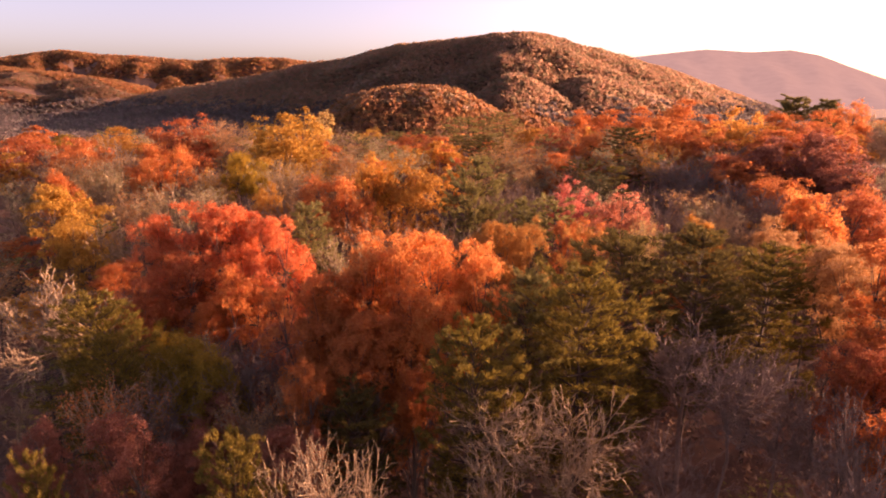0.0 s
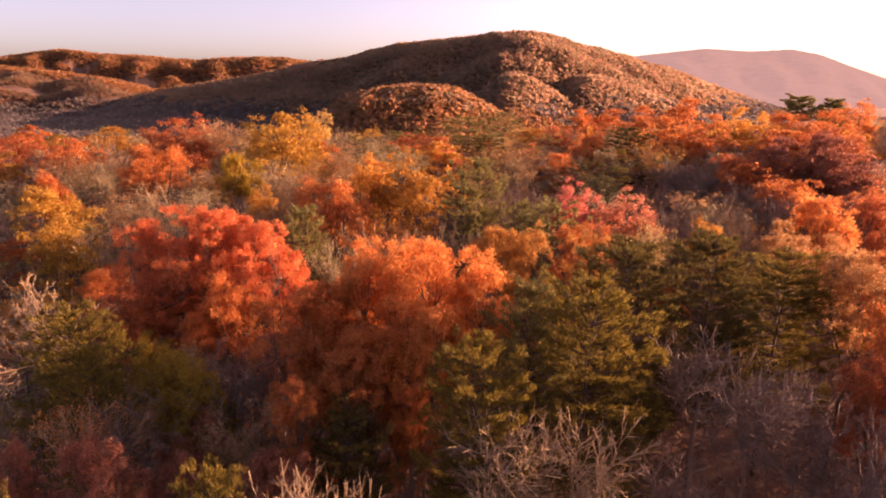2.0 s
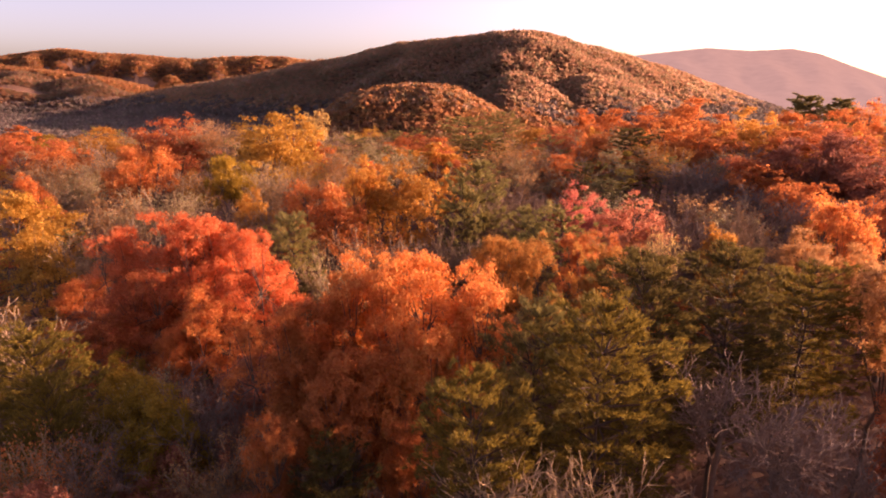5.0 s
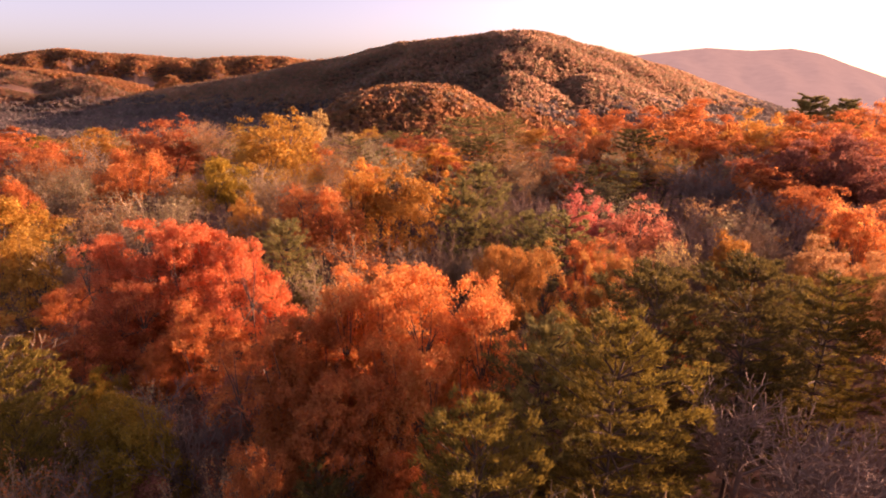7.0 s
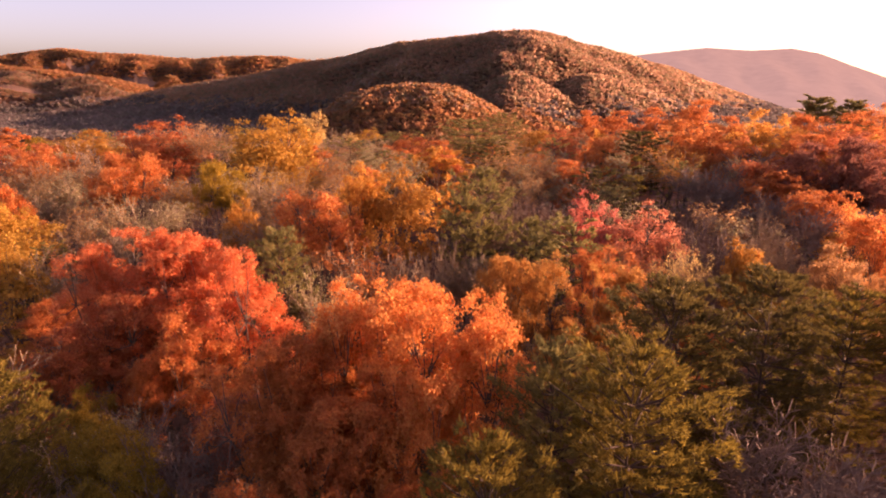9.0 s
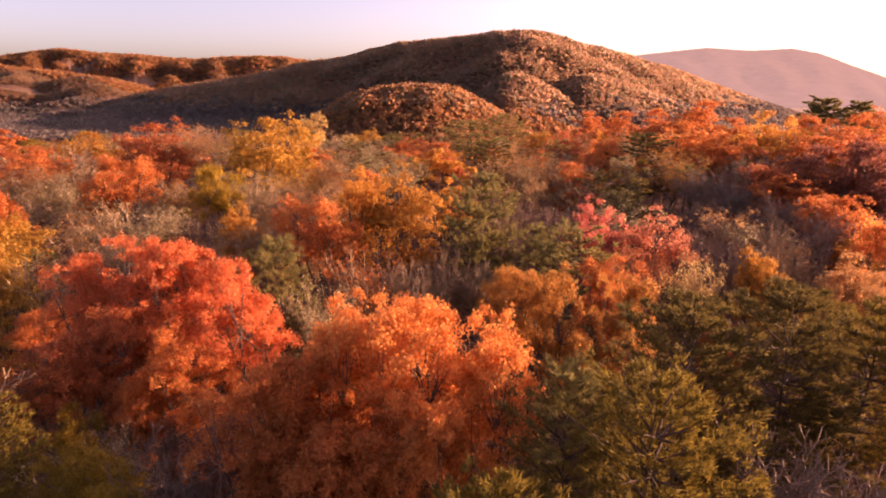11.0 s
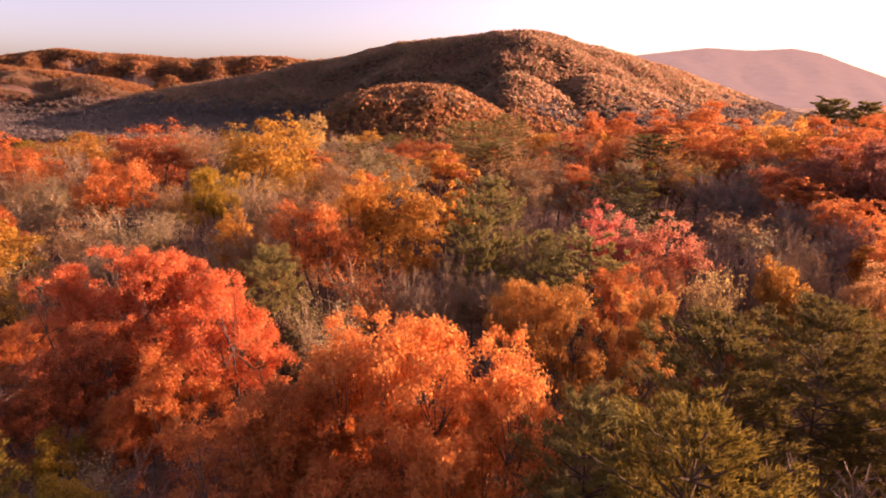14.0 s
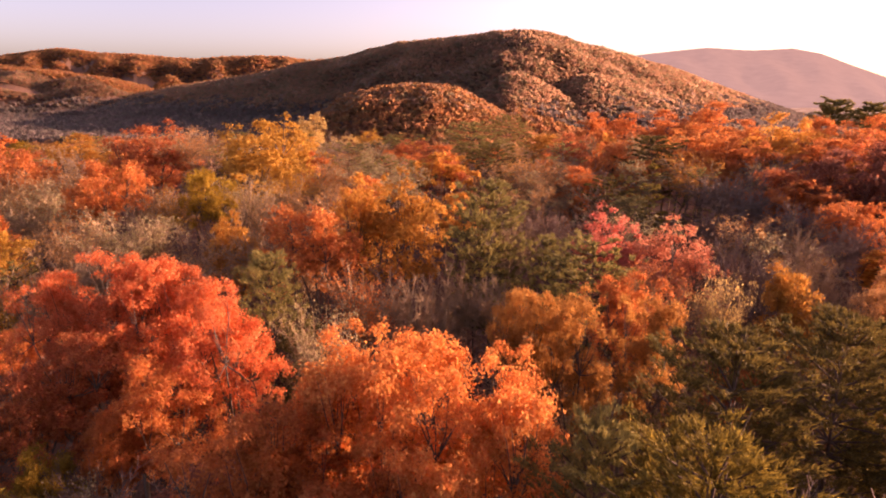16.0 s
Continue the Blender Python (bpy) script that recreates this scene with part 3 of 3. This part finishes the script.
plant("oak", "amber", 21.3, 46.8, 17.6, 2.1)
plant("sparse", "pale", 15.5, 44.0, 18.5, 1.3)
plant("pine", "green", 15.4, 33.6, 19.7, 2.9)
plant("pine", "green", 10.1, 31.6, 19.8, 3.3)
plant("pine", "light", 20.9, 35.8, 18.0, 3.1)
plant("pine", "light", 6.5, 25.4, 19.9, 2.9)
plant("pine", "olive", 4.3, 27.8, 18.9, 2.2)
plant("oak", "bronze", 5.9, 38.2, 19.5, 1.9)
plant("oak", "bronze", 9.6, 39.4, 18.5, 1.8)
plant("oak", "bronze", 3.5, 39.0, 19.1, 1.6)
plant("oak", "rust", 10.9, 45.3, 17.8, 2.3)
plant("bare", "tan", 3.1, 51.3, 16.3, 2.8)
plant("bare", "tan", -0.2, 52.5, 17.4, 1.8)
plant("oak", "coral", -18.3, 43.0, 19.6, 3.3)
plant("oak", "coral", -20.9, 41.6, 18.9, 2.1)
plant("oak", "coral", -15.1, 42.0, 19.0, 2.6)
plant("oak", "coral", -11.1, 39.6, 19.2, 2.7)
plant("pine", "olive", -10.5, 45.3, 18.9, 2.1)
plant("sparse", "tan", -7.8, 43.7, 17.2, 1.8)
plant("oak", "ember", -4.3, 32.0, 19.9, 2.7)
plant("sparse", "tan", -5.6, 38.5, 18.7, 1.8)
plant("oak", "ember", -1.0, 30.4, 20.4, 2.7)
plant("oak", "ember", 1.4, 29.8, 20.0, 2.5)
plant("oak", "rust", -6.6, 28.2, 18.6, 2.5)
plant("oak", "scarlet", -13.2, 36.9, 16.6, 2.7)
plant("oak", "red", -17.6, 39.0, 16.9, 2.9)
plant("oak", "rust", -4.7, 29.1, 17.6, 2.5)
plant("oak", "ember", -1.5, 27.0, 18.5, 2.1)
plant("oak", "rust", -3.4, 26.6, 17.4, 2.3)
plant("pine", "light", 1.3, 21.9, 18.8, 2.1)
plant("oak", "olive", -17.1, 34.0, 13.9, 1.7)
plant("pine", "light", -16.3, 26.4, 16.1, 1.4)
plant("bare", "tan", -23.0, 32.6, 17.6, 3.8)
plant("bare", "grey", -9.6, 27.1, 16.0, 2.3)
plant("bare", "grey", -15.4, 34.0, 14.2, 1.3)
plant("bare", "tan", 2.3, 20.6, 17.2, 2.3)
plant("bare", "tan", 5.0, 20.8, 17.3, 2.4)
plant("bare", "tan", 1.4, 18.2, 15.7, 1.8)
plant("bare", "grey", 12.5, 27.1, 17.9, 3.5)
plant("bare", "grey", 13.2, 24.1, 17.6, 2.4)
plant("bare", "grey", 15.4, 23.8, 16.5, 2.4)
plant("bare", "grey", 17.3, 22.3, 15.7, 2.4)
plant("bare", "grey", 9.4, 20.9, 15.2, 2.3)
plant("bare", "tan", -4.5, 16.3, 17.6, 1.6)
plant("bare", "tan", -2.7, 16.2, 17.2, 1.6)
plant("pine", "light", -6.9, 16.8, 16.6, 1.4)
plant("pine", "light", -13.6, 16.9, 16.1, 0.8)
plant("oak", "russet", -12.4, 20.7, 15.2, 2.0)
plant("oak", "russet", -10.4, 21.5, 14.0, 1.4)
plant("oak", "russet", -17.1, 21.6, 14.5, 1.4)
plant("oak", "olive", -13.6, 28.4, 15.2, 1.8)
plant("pine", "light", -18.3, 28.6, 17.0, 2.7)
plant("pine", "green", -3.9, 23.2, 14.9, 1.9)
plant("oak", "peach", 24.7, 34.4, 18.6, 2.6)
plant("oak", "red", 20.4, 25.9, 15.8, 1.9)
# the next six stand out of view, added to shade the near right
plant("oak", "rust", 23.4, 26.4, 15.8, 3.4)
plant("oak", "rust", 20.7, 21.2, 15.6, 2.8)
plant("bare", "grey", 15.5, 17.7, 17.6, 1.9)
plant("oak", "red", 21.9, 20.5, 17.4, 3.0)
plant("oak", "orange", 30.1, 27.9, 15.8, 4.0)
plant("oak", "orange", 34.4, 35.2, 15.9, 3.4)
plant("oak", "rust", 41.6, 94.6, 21.6, 4.9)
plant("sparse", "orange", 31.6, 88.8, 20.4, 3.5)
plant("oak", "rust", 52.4, 92.1, 21.5, 4.8)
plant("oak", "red", 57.6, 87.4, 22.4, 4.9)
plant("bare", "grey", 31.2, 78.5, 18.9, 3.7)
plant("bare", "grey", 32.9, 73.3, 18.3, 3.5)
plant("bare", "grey", 34.6, 68.0, 17.7, 3.2)
plant("oak", "rust", 38.6, 66.9, 17.9, 3.5)
plant("bare", "grey", 26.4, 69.5, 16.6, 2.8)
plant("pine", "green", 19.3, 79.4, 18.0, 3.5)
plant("oak", "rust", 17.2, 85.8, 18.6, 3.4)
plant("pine", "green", 7.9, 101.7, 19.5, 5.3)
plant("oak", "red", 0.7, 93.2, 18.6, 3.3)
plant("oak", "rust", -1.1, 106.0, 19.2, 3.7)
plant("oak", "rust", -8.0, 111.1, 18.6, 4.4)
plant("oak", "amber", 18.0, 121.3, 19.8, 4.3)
plant("pine", "dark", 19.0, 72.6, 17.0, 2.5)
plant("pine", "olive", 10.0, 51.5, 18.0, 3.6)
plant("pine", "olive", 7.2, 53.8, 17.4, 2.1)
plant("sparse", "tan", -42.4, 73.5, 18.9, 3.8)
plant("bare", "tan", -32.1, 77.0, 18.4, 3.3)
plant("sparse", "peach", -17.6, 68.0, 17.8, 2.9)
plant("sparse", "peach", -17.1, 75.7, 18.4, 3.3)
plant("bare", "tan", -15.6, 58.9, 17.2, 2.5)
plant("sparse", "peach", -19.8, 56.5, 17.2, 2.7)
plant("bare", "tan", -27.8, 55.1, 17.0, 2.4)
plant("bare", "tan", -29.6, 51.2, 16.7, 2.2)
plant("sparse", "rust", -5.9, 50.3, 17.7, 2.6)
plant("bare", "tan", -2.1, 47.7, 17.6, 2.2)
plant("oak", "rust", -26.5, 45.6, 14.1, 2.5)
plant("bare", "grey", -22.2, 36.8, 14.6, 2.0)
plant("oak", "red", -20.4, 37.2, 15.8, 2.6)
plant("bare", "grey", -12.0, 30.5, 15.2, 2.4)
plant("oak", "rust", -15.2, 35.4, 14.4, 1.5)
plant("bare", "grey", -8.6, 29.6, 15.9, 2.0)
plant("oak", "russet", -9.6, 32.0, 14.8, 2.2)
plant("oak", "russet", -11.2, 25.2, 13.6, 1.9)
plant("sparse", "tan", -14.4, 30.9, 14.2, 1.8)
plant("oak", "rust", -5.9, 23.4, 16.5, 1.4)
plant("bare", "grey", -4.1, 24.5, 15.8, 1.4)
plant("oak", "rust", -1.4, 24.4, 15.4, 1.4)
plant("bare", "grey", -13.6, 25.0, 15.0, 2.0)
plant("oak", "olive", -11.8, 26.7, 15.4, 1.7)
plant("sparse", "rust", -15.6, 24.0, 15.2, 1.8)
plant("sparse", "peach", -8.2, 24.6, 15.0, 1.9)
plant("oak", "russet", -6.6, 21.6, 14.2, 1.6)
plant("oak", "rust", 44.8, 63.3, 18.2, 3.6)
plant("bare", "grey", 39.9, 59.3, 17.8, 3.1)
plant("oak", "red", 41.6, 55.8, 18.2, 3.4)
plant("bare", "grey", 33.2, 60.4, 17.8, 2.8)
plant("bare", "tan", 26.7, 51.4, 17.5, 2.2)
plant("bare", "grey", 21.5, 51.5, 18.1, 2.0)
plant("oak", "red", 40.0, 81.2, 18.9, 4.2)
plant("bare", "tan", 5.2, 60.3, 18.0, 2.3)
plant("bare", "tan", 1.4, 53.6, 16.7, 2.1)
plant("sparse", "rust", 14.1, 50.0, 17.2, 2.1)
plant("oak", "red", -52.6, 86.6, 20.7, 4.2)
plant("sparse", "peach", -46.9, 76.1, 19.6, 3.4)
plant("sparse", "peach", -42.4, 78.5, 19.3, 3.5)
plant("sparse", "amber", -28.7, 73.1, 18.3, 2.9)
plant("sparse", "tan", -22.3, 77.1, 18.9, 3.4)
plant("sparse", "yellow", -20.3, 85.9, 19.0, 3.5)
plant("sparse", "peach", -17.4, 92.3, 19.3, 3.8)
plant("sparse", "peach", -9.7, 68.2, 19.1, 2.7)
plant("oak", "rust", -73.2, 105.8, 19.6, 6.3)
plant("oak", "red", -73.8, 99.3, 19.7, 5.4)
plant("oak", "olive", -70.4, 111.6, 19.1, 5.6)
plant("sparse", "peach", -46.4, 111.4, 19.5, 4.6)
# unseen tree, added beyond the right edge to keep sun off the near pines
plant("oak", "rust", 25.9, 30.0, 19.8, 3.2)

# ---- the rest of the wood between them ----
def canopy_at(x, y):
    """How high the tree tops reach, about, over the near ridge."""
    return float(ground_at(x, y)) + 13.5 + 2.0 * step(40, 100, y)


def fill_wood():
    rng = random.Random(9)
    choices = ["bare grey", "bare tan", "sparse peach", "oak rust", "bare tan", "sparse tan", "oak orange", "bare tan", "pine olive", "sparse tan"]
    y = 8.0
    while y < 130:
        gap = 7.2 if y < 32 else 5.5 if y < 62 else 6.2
        # runs on past the view at the right, where unseen trees cast shade
        left, right = (-0.80 * y - 8, 0.82 * y + 30) if y < 125 else (-75, 100)
        x = left
        while x < right:
            px, py = x + rng.uniform(-0.42, 0.42) * gap, y + rng.uniform(-0.42, 0.42) * gap
            x += gap
            if any((px - a) ** 2 + (py - b) ** 2 < (0.55 * r + 1.2) ** 2 for a, b, r in PLANTED):
                continue
            kind, colour = rng.choice(choices).split()
            if py < 45 and kind == "oak":
                kind, colour = "bare", "grey"
            # near trees outside the view on the right are raised to shade more
            top = canopy_at(px, py) - (rng.uniform(-1.5, 1.0) if px > 0.80 * py and py < 40 else rng.uniform(6.0, 9.0) if py < 30 else rng.uniform(3.0, 7.0) if py < 40 else rng.uniform(1.5, 4.5))
            plant(kind, colour, px, py, top, rng.uniform(2.0, 2.9) if py < 44 else rng.uniform(2.6, 4.0), "fill")
        y += gap


fill_wood()


# ---- low growth under the trees ----
def undergrowth():
    rng = np.random.default_rng(17)
    n = 3200
    y = 4 + 76 * rng.random(n) ** 0.85
    # spreads unseen to the right as well, to stop sun passing under the crowns
    x = -0.82 * (y + 8) + rng.random(n) * (1.67 * (y + 8) + 30)
    r = rng.uniform(0.7, 1.9, n)
    z = ground_at(x, y)
    m = 30
    e = unit(rng.normal(size=(n, m, 3)) + [0, 0, 0.3])
    pos = np.stack([x, y, z + r * 0.9], -1)[:, None] + e * (r[:, None, None] * rng.uniform(0.4, 1.1, (n, m, 1))) * [0.9, 0.9, 1.5]
    size = np.repeat(r * 0.17, m) * rng.uniform(0.6, 1.3, n * m)
    me = leaves_mesh("undergrowth", pos.reshape(-1, 3), (e + rng.normal(0, 0.5, e.shape)).reshape(-1, 3), size, rng)
    me.materials.append(LEAF["brown"])
    tagged(new("undergrowth", me), "brown and rust shrubs and saplings on the forest floor", "shrubs", kind="stuff")


undergrowth()


# ---- woods on the far slopes: countless crowns ----
def far_woods(name, label, x0, x1, y0, y1, gap, seed, big, cards, spread=0.86, leaves=FAR_LEAVES, deep=1.25, loose=0.2, low=-99, high=999, edge=0.8):
    rng = np.random.default_rng(seed)
    xs, ys = np.meshgrid(np.arange(x0, x1, gap), np.arange(y0, y1, gap))
    x = (xs + rng.uniform(-0.5, 0.5, xs.shape) * gap).ravel()
    y = (ys + rng.uniform(-0.5, 0.5, ys.shape) * gap).ravel()
    rise = ground_at(x, y + 6.0) - ground_at(x, y - 6.0)
    keep = (np.abs(x) < spread * y + 20) & ((rise > -8.0) | (y < 330))
    crest = np.interp(x / y, *np.array(RIDGES["main_hill"][5], float).T)
    if y1 > 1700:
        keep &= (ground_at(x, y) > BASE + 8) & (x < -0.18 * y) & (y > crest + 30)
    else:
        keep &= y < crest + 30
    z = ground_at(x, y)
    level = z + 7 * wave(x, y, 130, 4) + 9 * np.sin(x * 12.9 + y * 78.2)
    keep &= (level > low) & (level <= high)
    x, y, z = x[keep], y[keep], z[keep]
    n = len(x)
    r = big * rng.uniform(0.75, 1.2, n)
    tint = rng.random(n)
    e = unit(rng.normal(size=(n, cards, 3)) + [0, 0, 0.55])
    e[..., 2] = np.abs(e[..., 2]) - 0.25
    lumps = 1 + 0.25 * np.sin(e[..., :1] * 5 + x[:, None, None]) * np.sin(e[..., 1:2] * 5 + y[:, None, None])
    pos = np.stack([x, y, z + big * rng.uniform(0.85, 1.15, n)], -1)[:, None] + e * lumps * (r[:, None, None] * rng.uniform(0.55, 1.1, (n, cards, 1))) * [1, 1, deep]
    size = np.repeat(r, cards) * 2.9 / math.sqrt(cards) * rng.uniform(0.7, 1.3, n * cards)
    me = leaves_mesh(name, pos.reshape(-1, 3), (e * edge + rng.normal(0, loose, e.shape) + [0, 0, 1.4 - edge]).reshape(-1, 3), size, rng, 1.2)
    shade = me.attributes.new("tint", "FLOAT", "FACE")
    shade.data.foreach_set("value", np.repeat(tint, cards).astype(np.float32))
    me.materials.append(leaves)
    tagged(new(name, me), label, "woodland", kind="stuff")


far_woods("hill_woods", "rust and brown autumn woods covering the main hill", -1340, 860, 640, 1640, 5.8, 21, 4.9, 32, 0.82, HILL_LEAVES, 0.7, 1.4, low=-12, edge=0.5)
far_woods("bottom_woods", "woods along the valley floor, their brown darkened to imitate shade", -1340, 860, 730, 1450, 7.6, 26, 5.4, 12, 0.82, SHADED_VALLEY_LEAVES, 0.8, 1.0, high=-12, edge=0.6)
far_woods("far_woods", "orange-brown autumn woods on distant hills", -2150, 50, 1180, 2320, 8.8, 22, 7.0, 20, 0.86, FAR_LEAVES, 0.75, 1.0, edge=0.7)
far_woods("valley_woods", "mixed orange and brown woods in the valley", -420, 480, 330, 730, 6.6, 23, 5.0, 32, 0.72, FAR_LEAVES, 1.0, 0.9)
far_woods("slope_woods", "mixed orange and brown woods falling away behind the ridge", -240, 240, 200, 330, 8.0, 24, 4.6, 150, 0.72)
far_woods("crest_woods", "orange, rust and olive crowns just behind the ridge", -150, 150, 128, 200, 8.0, 25, 4.2, 420, 0.74)
